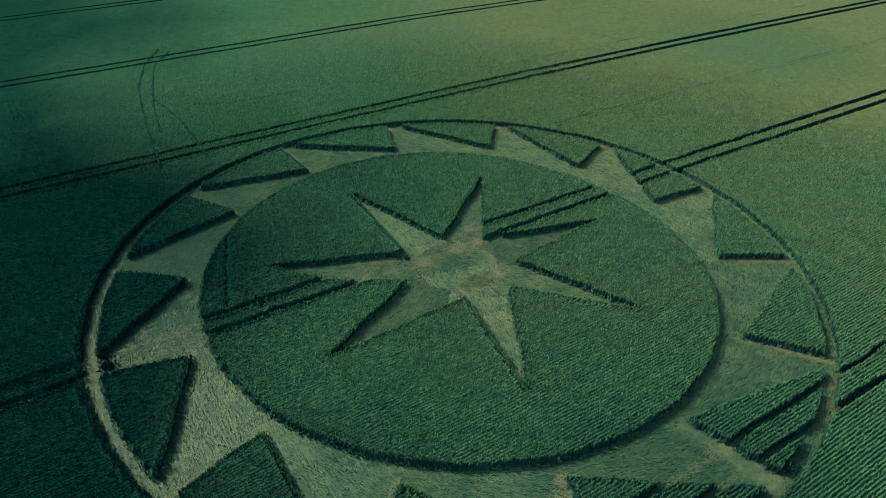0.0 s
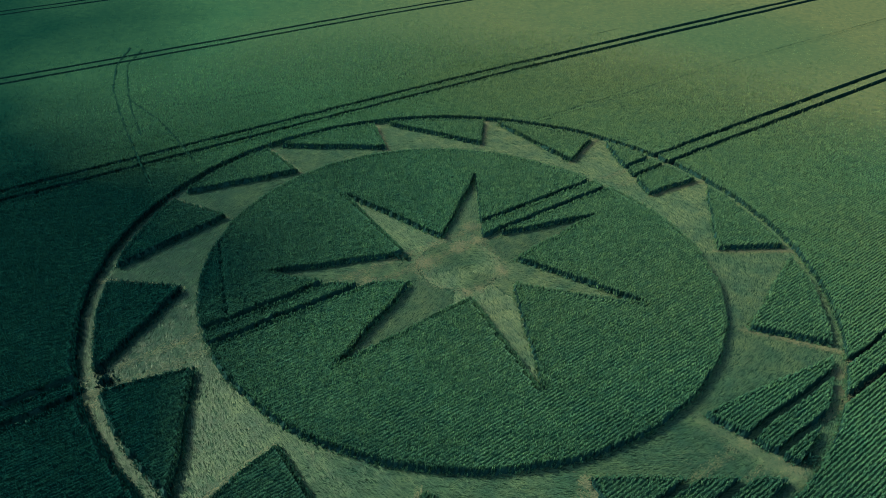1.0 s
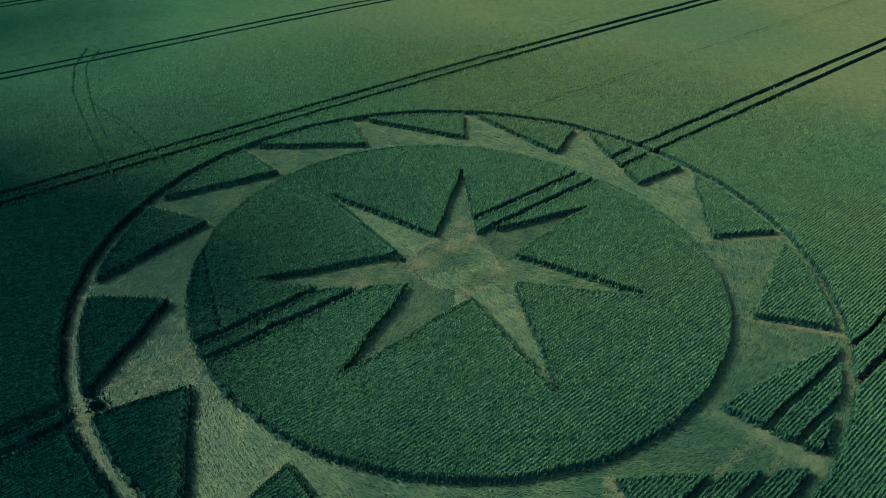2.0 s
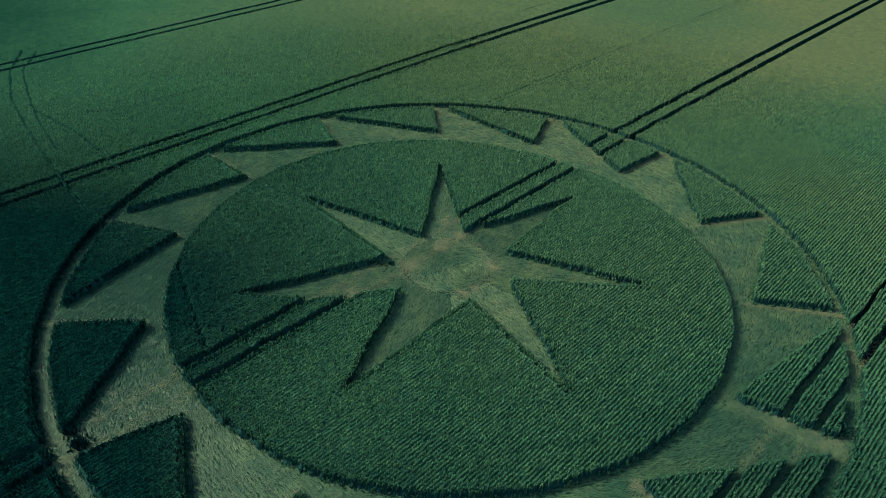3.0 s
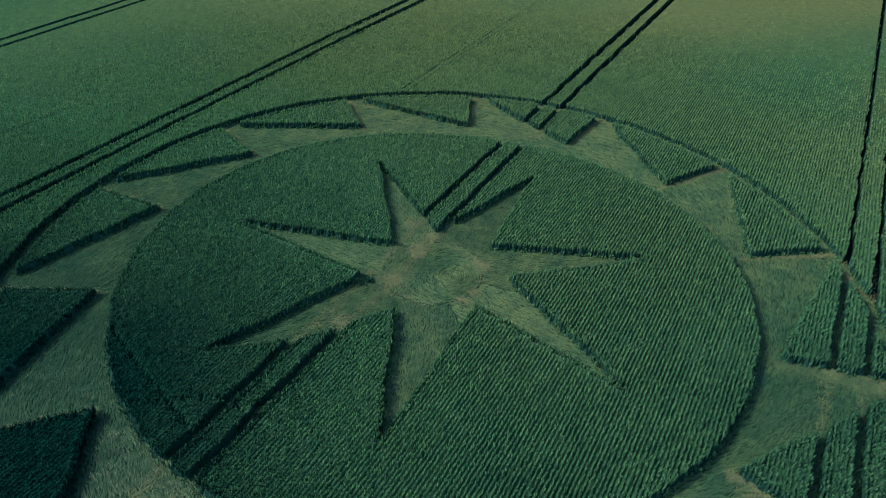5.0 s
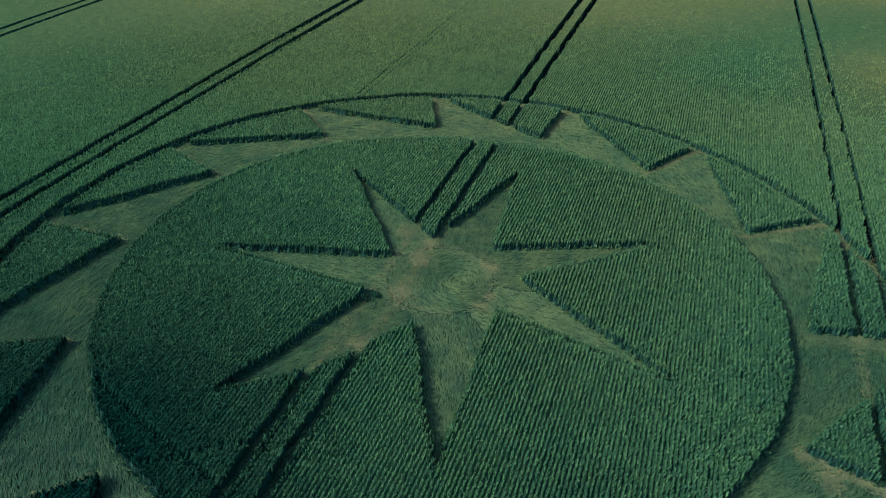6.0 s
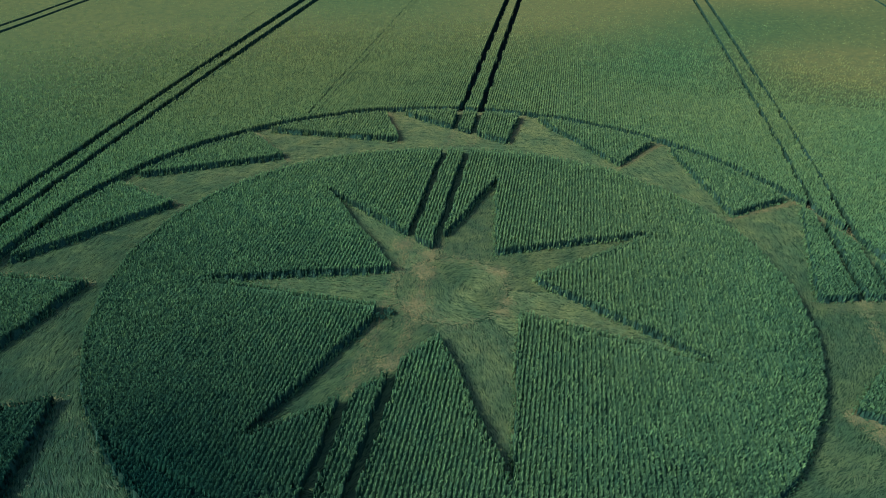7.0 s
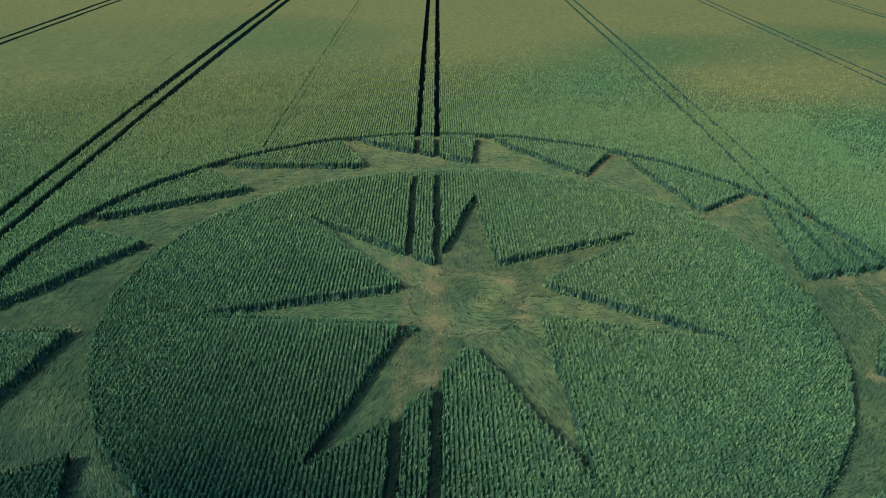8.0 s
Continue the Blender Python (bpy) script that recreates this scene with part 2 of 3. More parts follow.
def near_track(u, v):
    """On a wheel track; the third pair is deeper where people walked on it, near the pattern."""
    deep = (np.array(HALF_TRACK) == WORN[2])[None, :] * 0.10 * np.clip((19 - u.ravel()) / 6, 0, 1)[:, None]
    return (np.min(np.abs(v.ravel()[:, None] - np.array(TRACKS)) - np.array(HALF_TRACK) - deep, axis=-1) < 0).reshape(v.shape)


DISC, TOOTH, STRIP = 0, 1, 20


def zone(x, y):
    """The standing crop that a place belongs to: 0 the round, 1 to 14 the blocks, from 20 on the strips of the open field; -1 where it is laid."""
    wx = x + 0.04 * wobble(x, y, 0.8, 1) + 0.08 * wobble(x, y, 5.0, 2)
    wy = y + 0.04 * wobble(x, y, 0.8, 3) + 0.08 * wobble(x, y, 5.0, 4)
    u, v = to_uv(wx, wy)
    r = ring_radius(wx, wy)
    out = np.full(x.shape, -1)
    strip = STRIP + np.searchsorted(TRACKS, v)
    out = np.where((np.hypot(wx, wy) + r) / 2 > R_RING_OUT, strip, out)
    tooth = tooth_of(wx, wy)
    out = np.where((tooth >= 0) & (r <= R_RING_OUT), TOOTH + tooth, out)
    disc = (np.hypot(wx - DISC_X, wy - DISC_Y) < round_radius(wx, wy)) & ~in_star(wx, wy)
    out = np.where(disc, DISC, out)
    return np.where(near_track(u, v), -1, out)


# ---------------------------------------------------------------- mesh tools
def mesh_from(name, verts, faces):
    """A mesh from an (n, 3) array of places and an (m, 3 or 4) array of corners."""
    me = bpy.data.meshes.new(name)
    n, k = faces.shape
    me.vertices.add(len(verts))
    me.vertices.foreach_set("co", np.ascontiguousarray(verts, np.float32).ravel())
    me.loops.add(n * k)
    me.loops.foreach_set("vertex_index", np.ascontiguousarray(faces, np.int32).ravel())
    me.polygons.add(n)
    me.polygons.foreach_set("loop_start", np.arange(0, n * k, k, dtype=np.int32))
    me.update(calc_edges=True)
    return me


def rounded(me):
    me.polygons.foreach_set("use_smooth", np.ones(len(me.polygons), bool))
    return me


def part(name, me, mat, parent, label="", kind=""):
    ob = new(name, me)
    me.materials.append(mat)
    if parent:
        ob.parent = parent
    return tagged(ob, label, "", "", kind)


def used(verts, faces):
    keep, inv = np.unique(faces, return_inverse=True)
    return verts[keep], inv.reshape(faces.shape)


def tufts(x, y, blades, low, width, spread, grow, reach=1.0):
    """Upright clumps of wheat: narrow leaves that rise from one foot and bend outward to their tips, fuller along the row than across it."""
    n = len(x)
    grow = np.broadcast_to(grow, (n,))[:, None]
    a = rng.uniform(0, 2 * np.pi, (n, blades))
    out = spread * rng.uniform(0.35, 1.15, (n, blades)) * grow
    tall = CROP * reach * (1 + 0.05 * wobble(x, y, 6.0, 5) + rng.normal(0, 0.06, n))
    top = tall[:, None] * rng.uniform(0.80, 1.05, (n, blades))
    du, dv = out * np.cos(a), out * np.sin(a) * 0.68
    ox, oy = du * CU - dv * SU, du * SU + dv * CU
    w = width * grow
    t = a + np.where(rng.random((n, blades)) < 0.5, 1, -1) * rng.uniform(1.2, 1.9, (n, blades))
    foot = np.broadcast_to(np.asarray(low, float), (n,))
    v = np.empty((n, 1 + 2 * blades, 3))
    base = lie(x, y)
    v[:, 0] = np.stack([x, y, base + foot], -1)
    v[:, 1::2] = np.stack([x[:, None] + 0.5 * ox + w * np.cos(t), y[:, None] + 0.5 * oy + w * np.sin(t), base[:, None] + top * 0.93], -1)
    v[:, 2::2] = np.stack([x[:, None] + ox + 0.02, y[:, None] + oy - 0.03, base[:, None] + top], -1)
    b = (np.arange(n) * (1 + 2 * blades))[:, None]
    k = np.arange(blades)[None, :]
    f = np.stack([np.broadcast_to(b, (n, blades)), b + 1 + 2 * k, b + 2 + 2 * k], -1).reshape(-1, 3)
    return v.reshape(-1, 3), f


def at_edge(x, y):
    """Clumps that stand at the rim of their crop, where their whole stems show."""
    z = zone(x, y)
    rim = np.zeros(x.shape, bool)
    for dx, dy in ((0.3, 0), (-0.3, 0), (0, 0.3), (0, -0.3)):
        rim |= zone(x + dx, y + dy) != z
    return rim


def laid(x, y, ang, length, width, rise):
    """Stalks pressed to the ground, each a slim rounded ridge that lies along its own angle and runs out to a tip."""
    n = len(x)
    L = length * rng.uniform(0.6, 1.3, n)
    w = width * rng.uniform(0.6, 1.3, n) * 0.5
    c, s = np.cos(ang), np.sin(ang)
    z0 = rng.uniform(0.04, 0.10, n)
    v = np.empty((n, 4, 3))
    v[:, 0] = np.stack([x - s * w, y + c * w, z0], -1)
    v[:, 1] = np.stack([x, y, z0 + w * 0.9], -1)
    v[:, 2] = np.stack([x + s * w, y - c * w, z0], -1)
    v[:, 3] = np.stack([x + c * L, y + s * L, z0 + L * rise * rng.uniform(-0.2, 1.0, n)], -1)
    b = np.arange(n)[:, None] * 4
    return v.reshape(-1, 3), np.concatenate([b + [1, 0, 3], b + [2, 1, 3]])


def thing(name, label, category, group="", kind="", at=(0, 0, 0)):
    ob = new(name)
    ob.empty_display_size = 0.5
    return tagged(ob, label, category, group, kind)


# ---------------------------------------------------------------- ground
def ground_sheet():
    n = 161
    g = np.sign(np.linspace(-1, 1, n)) * np.abs(np.linspace(-1, 1, n)) ** 2.5 * 2500
    X, Y = np.meshgrid(g, g, indexing="ij")
    v = np.stack([X.ravel(), Y.ravel(), (lie(X, Y) - 0.08 * np.clip((np.hypot(X, Y) - 30) / 10, 0, 1)).ravel()], -1)
    i = (np.arange(n - 1)[:, None] * n + np.arange(n - 1)).ravel()
    me = mesh_from("ground", v, np.stack([i, i + n, i + n + 1, i + 1], -1))
    tagged(part("ground", me, SOIL, None), "dark farmland soil under the wheat", "ground", "", "structure")


ground_sheet()

# ---------------------------------------------------------------- standing wheat
HALF = 37.0
DU, DV = 0.27, ROW / 3
NU, NR = int(2 * HALF / DU), int(HALF / ROW)
# each drilled row is a broad ridge with a narrow dark furrow beside it
row_line = np.arange(-NR, NR + 1) * ROW
gu, gv = (np.arange(NU + 1) - NU / 2) * DU, (row_line[:, None] + np.array([-0.082, 0.082, ROW / 2])).ravel()
GU, GV = np.meshgrid(gu, gv, indexing="ij")
GX, GY = to_xy(GU, GV)
ZONE = zone(GX, GY)
ridge = np.tile([0.02, 0.02, -0.20], 2 * NR + 1)[None, :]
TOPS = 0.54 + ridge * (0.9 + 0.5 * wobble(GX, GY, 9.0, 6)) + 0.03 * wobble(GX, GY, 5.0, 7) + rng.normal(0, 0.05, GX.shape)
TOPS -= 0.28 * on_trail(GX, GY)
JX, JY = GX + rng.normal(0, 0.013, GX.shape), GY + rng.normal(0, 0.013, GX.shape)
IDX = np.arange(GX.size).reshape(GX.shape)
QUADS = np.stack([IDX[:-1, :-1], IDX[1:, :-1], IDX[1:, 1:], IDX[:-1, 1:]], -1).reshape(-1, 4)


def canopy_near(z):
    own = ZONE == z
    # the closed canopy stands one step back from the rim
    core = own.copy()
    core[1:], core[:-1] = core[1:] & own[:-1], core[:-1] & own[1:]
    core[:, 1:], core[:, :-1] = core[:, 1:] & own[:, :-1], core[:, :-1] & own[:, 1:]
    flat = core.ravel()
    faces = QUADS[flat[QUADS].any(1)]
    if len(faces) == 0:
        return None
    # the plants at the rim are closed up to their tops
    inner = core.copy()
    inner[1:], inner[:-1] = inner[1:] & core[:-1], inner[:-1] & core[1:]
    inner[:, 1:], inner[:, :-1] = inner[:, 1:] & core[:, :-1], inner[:, :-1] & core[:, 1:]
    tall = np.where(flat, np.where(inner.ravel(), TOPS.ravel(), np.maximum(TOPS.ravel(), 0.70)), -0.01)
    places = np.stack([JX.ravel(), JY.ravel(), tall], -1)
    closed = flat[faces].all(1)
    return used(places, faces[closed]), used(places, faces[~closed])


def stand(z, owner):
    """Puts the closed canopy of one crop and the stems at its rim, both with shade painted in, under their owner."""
    c = canopy_near(z)
    if c is not None:
        part("canopy", mesh_from("canopy", *c[0]), SHADED_CANOPY, owner)
        part("stem_wall", mesh_from("stem_wall", *c[1]), SHADED_STEMS, owner, "wheat stems, their shade put into the colour", "stuff")


# clump places along the drilled rows: close in the pattern, wider apart further off
def clumps(u0, u1, v0, v1, step, row):
    vs = np.arange(math.ceil(v0 / row), math.floor(v1 / row) + 1) * row
    us = np.arange(u0, u1, step)
    U, V = np.meshgrid(us, vs, indexing="ij")
    U = (U + rng.uniform(-0.5, 0.5, U.shape) * step).ravel()
    V = (V + rng.normal(0, 0.029, V.shape)).ravel()
    return to_xy(U, V)


def sorted_clumps(xy):
    x, y = xy
    z = zone(x, y)
    keep = (z >= 0) & ~(on_trail(x, y) & (rng.random(len(x)) < 0.85))
    return x[keep], y[keep], z[keep]


FIELD = 105.0
near_c = sorted_clumps(clumps(-HALF, HALF, -HALF, HALF, 0.090, ROW))
# the rims are closed by clumps that stand between the rows
fx, fy = rng.uniform(-HALF, HALF, 200000), rng.uniform(-HALF, HALF, 200000)
fx, fy = to_xy(fx, fy)
fk = at_edge(fx, fy)
near_c = tuple(np.concatenate(pair) for pair in zip(near_c, sorted_clumps((fx[fk], fy[fk]))))
px, py = clumps(-FIELD, FIELD, -FIELD, FIELD, 0.10, ROW)
d_ = np.hypot(px, py)
u_, v_ = to_uv(px, py)
# further off the clumps stand thinner and broader
k_ = ((np.abs(u_) > HALF) | (np.abs(v_) > HALF)) & (d_ < FIELD) & ((d_ < 68) | (px * 0.5 + py * 0.87 > -30))
k_ &= rng.random(len(px)) < (40 / np.maximum(d_, 40)) ** 3.0 * np.where(px * 0.6 + py * 0.8 > -30, 1.0, 0.25)
far_c = sorted_clumps((px[k_], py[k_]))


def ears_of(z, owner):
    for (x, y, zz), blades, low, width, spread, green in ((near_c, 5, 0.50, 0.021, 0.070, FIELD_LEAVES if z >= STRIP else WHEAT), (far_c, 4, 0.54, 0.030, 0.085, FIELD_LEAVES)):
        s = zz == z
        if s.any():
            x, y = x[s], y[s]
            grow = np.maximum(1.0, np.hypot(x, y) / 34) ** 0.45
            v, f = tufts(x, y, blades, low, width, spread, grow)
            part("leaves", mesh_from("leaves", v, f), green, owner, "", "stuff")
            rim = at_edge(x, y)
            rim &= np.hypot(x, y) < 80
            if rim.any():
                # rim stalks take the colour that has wall shade painted in
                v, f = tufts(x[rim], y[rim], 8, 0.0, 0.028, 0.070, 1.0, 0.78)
                part("stem_fringe", mesh_from("stem_fringe", v, f), SHADED_STALK, owner, "", "stuff")


# plants that lean out over the laid wheat, lower and lower away from the rim
lx, ly = rng.uniform(-30, 30, 150000), rng.uniform(-30, 30, 150000)
lk = (zone(lx, ly) < 0) & ~near_track(*to_uv(lx, ly)) & (np.hypot(lx, ly) < R_RING_OUT)
lx, ly = lx[lk], ly[lk]
lean_of, lean_at = np.full(len(lx), -1), np.full(len(lx), 9.0)
for reach in (0.30, 0.20, 0.10):
    for a in range(8):
        zz = zone(lx + reach * math.cos(a * math.pi / 4), ly + reach * math.sin(a * math.pi / 4))
        lean_of, lean_at = np.where(zz >= 0, zz, lean_of), np.where(zz >= 0, reach, lean_at)


def leaning(z, owner):
    s = lean_of == z
    if s.any():
        x, y = lx[s], ly[s]
        v, f = tufts(x, y, 4, 0.02, 0.022, 0.13, 1.0, (0.86 - 1.9 * lean_at[s]) * rng.uniform(0.55, 1.0, len(x)))
        part("leaning_fringe", mesh_from("leaning_fringe", v, f), WHEAT, owner, "low leaning wheat along the cut rim", "stuff")


disc = thing("wheat_round", "round of standing green wheat with a star laid into it", "wheat crop")
stand(DISC, disc)
ears_of(DISC, disc)
leaning(DISC, disc)

for k in range(14):
    block = thing("wheat_block", "sawtooth-shaped block of standing green wheat inside the ring path", "wheat crop", "sawtooth wheat blocks")
    stand(TOOTH + k, block)
    ears_of(TOOTH + k, block)
    leaning(TOOTH + k, block)


def canopy_height(x, y):
    return 0.54 + 0.23 * np.clip((np.hypot(x, y) - 42) / 30, 0, 1)


def sheet(into, X, Y, Z):
    """Adds a grid of places to a pair of lists of places and corners."""
    base = sum(len(v) for v in into[0])
    i = base + np.arange(X.size).reshape(X.shape)
    into[0].append(np.stack([X.ravel(), Y.ravel(), Z.ravel()], -1))
    into[1].append(np.stack([i[:-1, :-1], i[1:, :-1], i[1:, 1:], i[:-1, 1:]], -1).reshape(-1, 4))


def canopy_far(j):
    """The strip of open field between two wheel tracks, outside the square that holds the pattern."""
    edges = [-420.0, *TRACKS, 420.0]
    gaps = [0.0, *HALF_TRACK, 0.0]
    v0, v1 = edges[j] + gaps[j] + 0.09, edges[j + 1] - gaps[j + 1] - 0.09
    if j == 0:
        v0 = edges[0]
    if j == len(TRACKS):
        v1 = edges[-1]
    spans = [(-420.0, 420.0, v0, v1)]
    if v0 < HALF and v1 > -HALF:
        a, b = max(v0, -HALF), min(v1, HALF)
        spans = [(-420.0, -HALF, a, b), (HALF, 420.0, a, b)]
        if v0 < -HALF:
            spans.append((-420.0, 420.0, v0, -HALF))
        if v1 > HALF:
            spans.append((-420.0, 420.0, HALF, v1))
    top, side = ([], []), ([], [])
    for ua, ub, va, vb in spans:
        nu, nv = max(2, int((ub - ua) / 4.0)), max(2, int((vb - va) / 2.5))
        U, V = np.meshgrid(np.linspace(ua, ub, nu + 1), np.linspace(va, vb, nv + 1), indexing="ij")
        X, Y = to_xy(U, V)
        Z = canopy_height(X, Y) + 0.04 * wobble(X, Y, 7.0, 8) + rng.normal(0, 0.015, X.shape)
        Z = Z + lie(X, Y)
        sheet(top, X, Y, Z)
        for c in (0, -1):
            x, y, z = X[:, [c, c]], Y[:, [c, c]], np.stack([lie(X[:, c], Y[:, c]) - 0.01, Z[:, c]], -1)
            sheet(side, x, y, z)
    return [(np.concatenate(v), np.concatenate(f)) for v, f in (top, side)]


for j in range(len(TRACKS) + 1):
    narrow = j % 2 == 1
    strip = thing("wheat_strip", "narrow strip of green wheat between two wheel tracks" if narrow else "broad strip of open green wheat field between tramlines",
                  "wheat crop", "strips between wheel tracks" if narrow else "broad field strips")
    top_mesh, side_mesh = canopy_far(j)
    part("far_canopy", mesh_from("far_canopy", *top_mesh), FAR_SHADED_CANOPY, strip)
    part("stem_wall", mesh_from("stem_wall", *side_mesh), SHADED_STEMS, strip, "wheat stems, their shade put into the colour")
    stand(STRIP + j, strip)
    ears_of(STRIP + j, strip)
    leaning(STRIP + j, strip)

# ---------------------------------------------------------------- faint trails through the open field
# dark strip added on top of the canopy as the shade of a gap
def trail(line, wide):
    into = ([], [])
    for (ax, ay), (bx, by) in zip(line, line[1:]):
        n = max(2, int(math.dist((ax, ay), (bx, by)) / 0.6))
        t = np.linspace(0, 1, n + 1)
        x, y = ax + t * (bx - ax), ay + t * (by - ay)
        k = math.dist((ax, ay), (bx, by))
        w = wide / 2 * rng.uniform(0.1, 0.75, n + 1)
        off = rng.normal(0, 0.05, n + 1)
        px_, py_ = -(by - ay) / k, (bx - ax) / k
        X = np.stack([x + px_ * (off - w), x + px_ * (off + w)], -1)
        Y = np.stack([y + py_ * (off - w), y + py_ * (off + w)], -1)
        sheet(into, X, Y, canopy_height(X, Y) + lie(X, Y) + 0.06)
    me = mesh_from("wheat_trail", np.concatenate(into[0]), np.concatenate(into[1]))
    tagged(part("wheat_trail", me, TRAIL_SHADE, None), "faint narrow trail in the open field, its gap shade drawn as a dark strip", "trail", "faint trails")


for k in (0, 1, 2, 3, 6, 7):
    trail(*TRAILS[k])

# ---------------------------------------------------------------- wheel tracks
def wheel_track(v):
    us = np.arange(-420, 420, 2.0)
    prof = ((-0.27, 0.045), (-0.17, 0.03), (-0.10, 0.008), (0.0, 0.014), (0.10, 0.008), (0.17, 0.03), (0.27, 0.045))
    n, k = len(us), len(prof)
    V = np.empty((n, k, 3))
    for i, (dv, z) in enumerate(prof):
        x, y = to_xy(us, v + dv + rng.normal(0, 0.012, n))
        V[:, i] = np.stack([x, y, z + rng.uniform(0.004, 0.02, n) + lie(x, y)], -1)
    i = np.arange(n * k).reshape(n, k)
    f = np.stack([i[:-1, :-1], i[1:, :-1], i[1:, 1:], i[:-1, 1:]], -1).reshape(-1, 4)
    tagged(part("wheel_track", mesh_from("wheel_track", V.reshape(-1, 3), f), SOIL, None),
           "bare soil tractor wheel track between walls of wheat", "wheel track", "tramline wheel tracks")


for v in TRACKS:
    wheel_track(v)

# ---------------------------------------------------------------- laid wheat
def lay_angle(x, y):
    """The way in which the stalks were pressed down."""
    r, a = np.hypot(x, y), np.arctan2(y, x)
    step = 2 * np.pi / 7
    ray = STAR + np.round((a - STAR) / step) * step
    turn = a - np.pi / 2
    out = np.where(r < R_TIP + 1, ray, turn)
    swirl = np.arctan2(y - SWIRL_EYE[1], x - SWIRL_EYE[0]) - np.pi / 2 - 0.15
    out = np.where(r < R_SWIRL, swirl, out)
    teeth = turn - 0.30
    out = np.where((r > R_DISC - 1) & (r < R_RING_IN - 0.1), teeth, out)
    return out


flat_z = ZONE.ravel()
laid_cell = (flat_z == -1) & (np.hypot(GX, GY).ravel() < R_RING_OUT + 0.1)
in_middle = np.hypot(GX, GY).ravel() < R_DISC - 3


def laid_area(name, label, where, density):
    faces = QUADS[(laid_cell & where)[QUADS].any(1)]
    base = thing(name, label, "flattened wheat")
    v, f = used(np.stack([JX.ravel(), JY.ravel(), 0.045 + 0.025 * wobble(GX, GY, 1.6, 9).ravel() + rng.uniform(0, 0.03, GX.size)], -1), faces)
    part("mat", mesh_from("mat", v, f), MAT, base)
    cells = np.flatnonzero(laid_cell & where)
    n = int(len(cells) * DU * DV * density)
    pick = rng.choice(cells, n)
    x = GX.ravel()[pick] + rng.uniform(-0.12, 0.12, n)
    y = GY.ravel()[pick] + rng.uniform(-0.12, 0.12, n)
    ang = lay_angle(x, y) + 0.22 * wobble(x, y, 2.2, 10) + 0.30 * wobble(x, y, 0.9, 31) + rng.normal(0, 0.20, n)
    v, f = laid(x, y, ang, 0.50, 0.032, 0.10)
    # the stalks lie in low swathes, in the middle as rings about the eye of the swirl
    r_eye = np.hypot(x - SWIRL_EYE[0], y - SWIRL_EYE[1])
    swathe = np.where(r_eye < 2.3, 0.016 * np.sin(r_eye * 2 * np.pi / 0.44 + 1.2 * wobble(x, y, 1.5, 34)), 0.035 * wobble(x, y, 0.7, 33))
    v[:, 2] += np.repeat(swathe + 0.04, 4)
    part("laid_straw", rounded(mesh_from("laid_straw", v, f)), LAID, base, "", "stuff")


laid_area("laid_star", "seven-rayed star of flattened pale wheat with a swirled centre", in_middle, 170)
laid_area("laid_ring", "toothed ring of flattened pale wheat round the standing round", ~in_middle, 150)


# ---------------------------------------------------------------- tufts that still stand in the laid wheat
def wheat_tuft(x0, y0, size):
    n = int(120 * size * size) + 8
    x, y = x0 + rng.normal(0, size * 0.42, n), y0 + rng.normal(0, size * 0.42, n)
    base = thing("wheat_tuft", "small dark tuft of green wheat still standing", "wheat tuft", "standing wheat tufts")
    fall = 1 - 0.55 * np.clip(np.hypot(x - x0, y - y0) / size, 0, 1)
    v, f = tufts(x, y, 6, 0.03, 0.022, 0.10, 1.0, fall * rng.uniform(0.6, 0.9, n))
    part("leaves", mesh_from("leaves", v, f), SHADED_STALK, base, "", "stuff")
    stems = np.repeat(np.arange(n), 2)
    v, f = tufts(x[stems], y[stems], 5, 0.0, 0.016, 0.05, 1.0, fall[stems] * 0.6)
    part("stems", mesh_from("stems", v, f), SHADED_STALK, base, "", "stuff")


for x, y, size in ((-4.5, 0.75, 0.45), (-5.2, 0.9, 0.4), (-23.4, -14.1, 0.85), (-24.2, -13.1, 0.5), (20.8, -19.0, 0.8)):
    wheat_tuft(x, y, size)


# ---------------------------------------------------------------- trodden paths
def trodden(name, label, x, y, ang, straw=TRODDEN):
    far_out = np.hypot(x, y) > R_DISC
    keep = (zone(x, y) < 0) & (in_star(x, y) | (far_out & (tooth_of(x, y) < 0)))
    part_v, part_f = laid(x[keep], y[keep], ang[keep], 0.22, 0.036, 0.08)
    part_v[:, 2] += 0.085
    tagged(part(name, rounded(mesh_from(name, part_v, part_f)), straw, None), label, "trodden path", "trodden paths", "stuff")


def along(u0, u1, v, wide, density):
    n = int(abs(u1 - u0) * wide * density)
    u = rng.uniform(u0, u1, n)
    x, y = to_xy(u, v + rng.normal(0, wide / 2.2, n))
    return x, y, np.full(n, ROWS_AT) + rng.normal(0, 0.45, n)


def patch(x0, y0, size, density):
    n = int(size * size * 3.1 * density)
    return x0 + rng.normal(0, size * 0.6, n), y0 + rng.normal(0, size * 0.6, n), rng.uniform(0, 6.28, n)


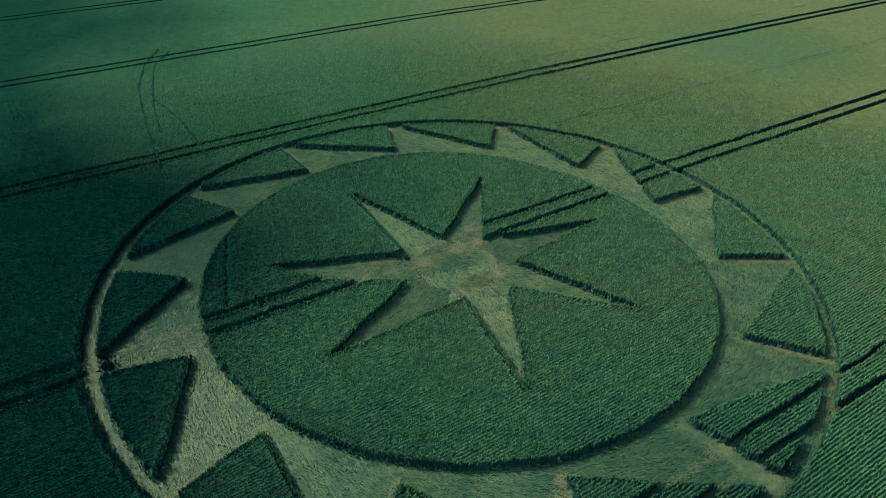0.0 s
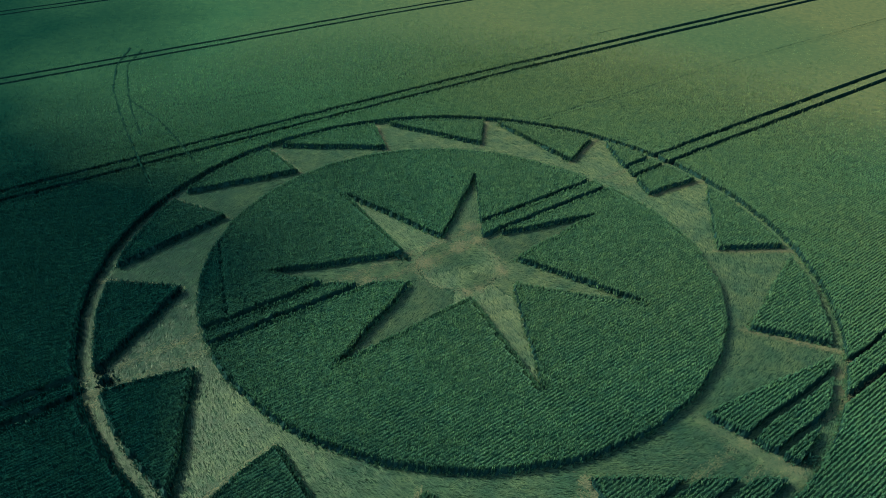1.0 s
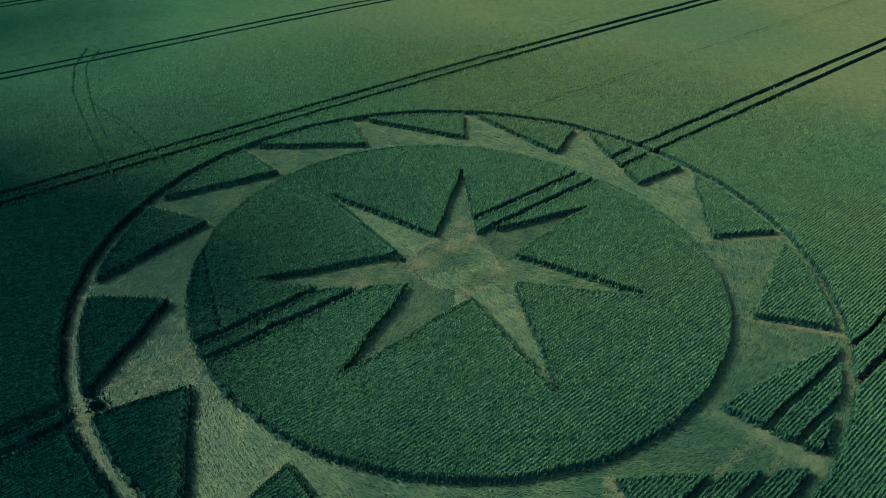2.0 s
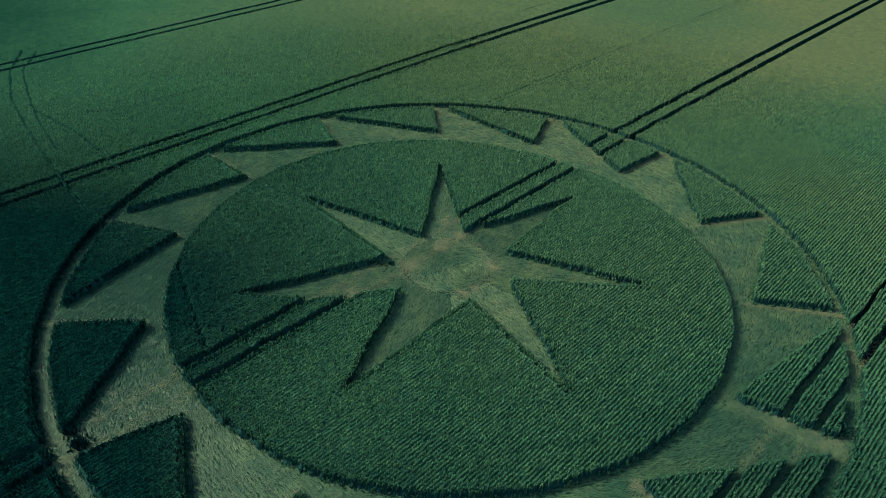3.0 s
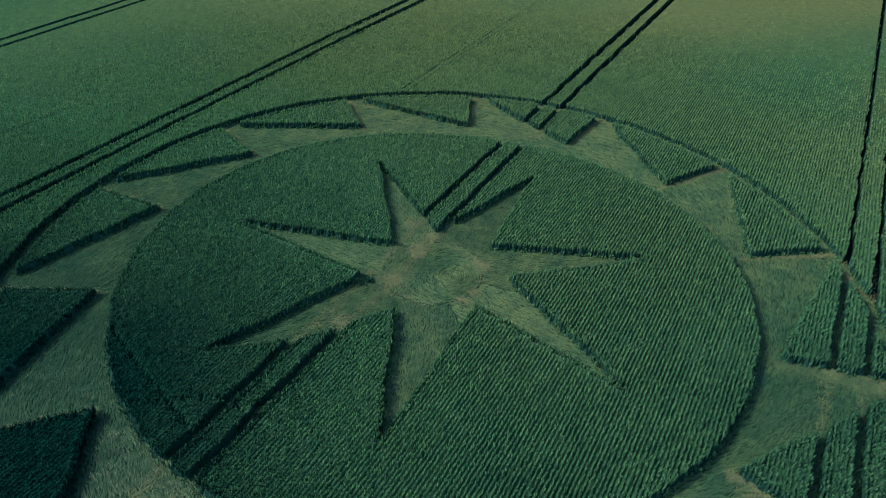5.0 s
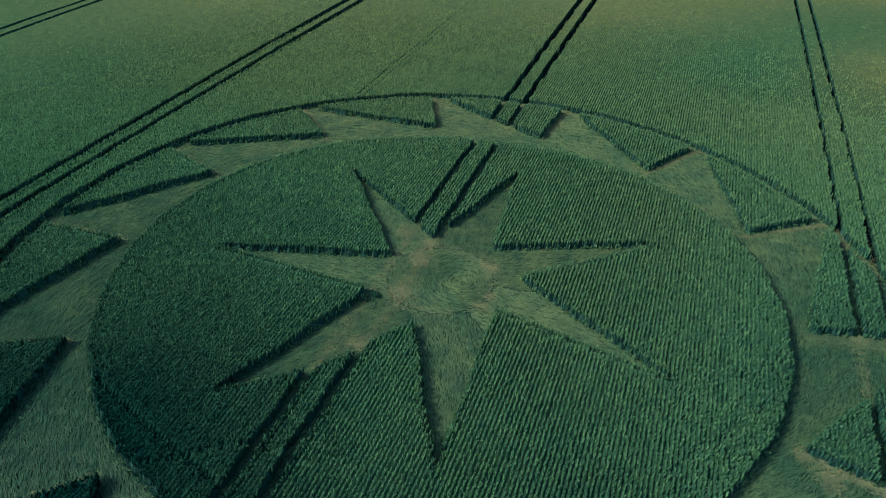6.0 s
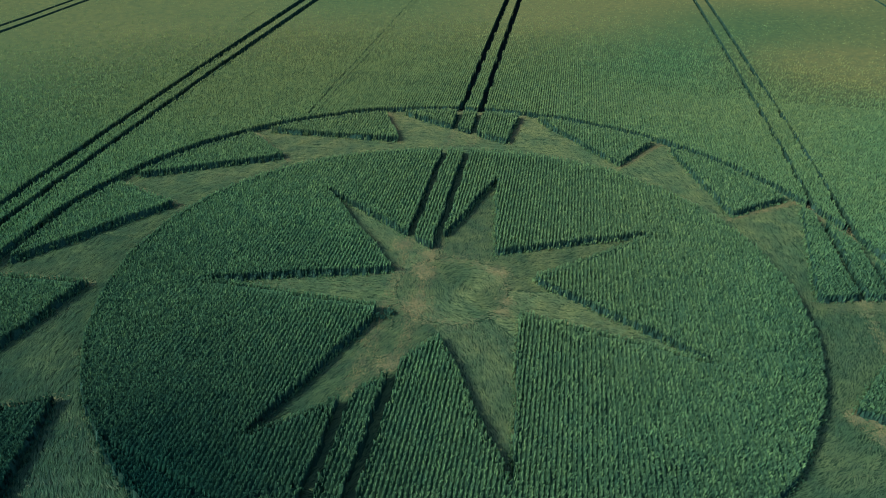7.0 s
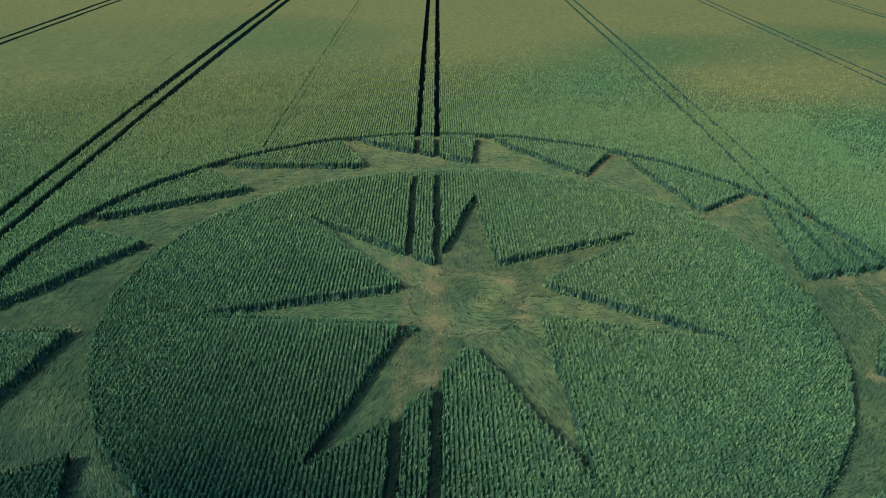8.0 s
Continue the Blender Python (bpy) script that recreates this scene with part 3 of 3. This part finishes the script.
for v in TRACKS[6:8]:
    trodden("trodden_path", "worn pale footpath along an old wheel track through laid wheat", *along(-28.9, 28.9, v, 0.60, 110))
for v in TRACKS[4:6]:
    trodden("trodden_path", "worn pale footpath along an old wheel track through laid wheat", *along(-16, 16, v, 0.45, 90))
for k in range(14):
    a_ = TEETH + k * math.tau / 14
    vx_, vy_ = polar(math.degrees(a_) + PACED[k] - (1.2 if k == 9 else 0.4), R_VERTEX - 0.5)
    cx_, cy_ = polar(math.degrees(a_) - (1.6 if k == 9 else 0.5), R_RING_OUT)
    n_ = 2400 if k == 9 else 900
    t_ = rng.uniform(0, 1, n_) ** 0.8
    wide = 0.40 if k == 9 else 0.17
    trodden("trodden_path", "pale footpath along the straight edge of a wheat block", vx_ + t_ * (cx_ - vx_) + rng.normal(0, wide, n_), vy_ + t_ * (cy_ - vy_) + rng.normal(0, wide, n_),
            np.full(n_, a_) + rng.normal(0, 0.4, n_), STREWN if k == 9 else TRODDEN)
for at, size in (((17.9, -17.9), 0.5), ((19.8, -19.7), 0.8), ((7.4, -21.2), 0.5), ((7.1, -22.7), 0.6), ((-2.8, 0.3), 0.8), ((-0.1, 2.5), 0.7), ((1.5, 3.8), 0.6), ((3.3, -0.4), 0.4), ((1.6, -3.1), 0.4), ((-7.2, -2.6), 0.8), ((1.0, 5.9), 0.6), ((-23.9, -16.4), 0.6), ((-23.2, -17.7), 0.5), ((0.6, -3.6), 0.45), ((3.6, -0.9), 0.4), ((0.2, 3.2), 0.4), ((26.0, -11.8), 0.5), ((25.4, -13.4), 0.5)):
    trodden("trodden_patch", "pale patch of trampled dry wheat", *patch(*at, size, 260))
n_ = 1300
g_ = rng.uniform(0, 6.283, n_)
r_ = R_SWIRL + rng.normal(0, 0.30, n_)
worn = rng.random(n_) < 0.45 + 0.45 * np.sin(2 * g_ + 0.6) + 0.3 * np.cos(g_)
g_, r_ = g_[worn], r_[worn]
trodden("trodden_path", "worn circle round the swirled centre of the star", r_ * np.cos(g_), r_ * np.sin(g_), g_ - np.pi / 2 + rng.normal(0, 0.6, len(g_)))


def scattered(label, reach, n, inner, outer, bare):
    """Dry straw strewn over the laid wheat in patches, thicker towards +y and, less, +x."""
    x, y = rng.uniform(-reach, reach, n), rng.uniform(-reach, reach, n)
    r = np.hypot(x, y)
    dry = wobble(x, y, 5.0, 21) + rng.normal(0, 0.3, n) + 0.018 * (y + 0.4 * x) > bare
    dry &= (r > inner) & (r < outer)
    x, y = x[dry], y[dry]
    trodden("scattered_straw", label, x, y, lay_angle(x, y) + rng.normal(0, 0.35, len(x)), STREWN)


scattered("dry beige straw scattered over the laid star", 16, 42000, 2.0, 16.0, 0.0)
scattered("dry beige straw scattered over the laid ring", 29, 90000, R_DISC, R_RING_OUT, 0.42)
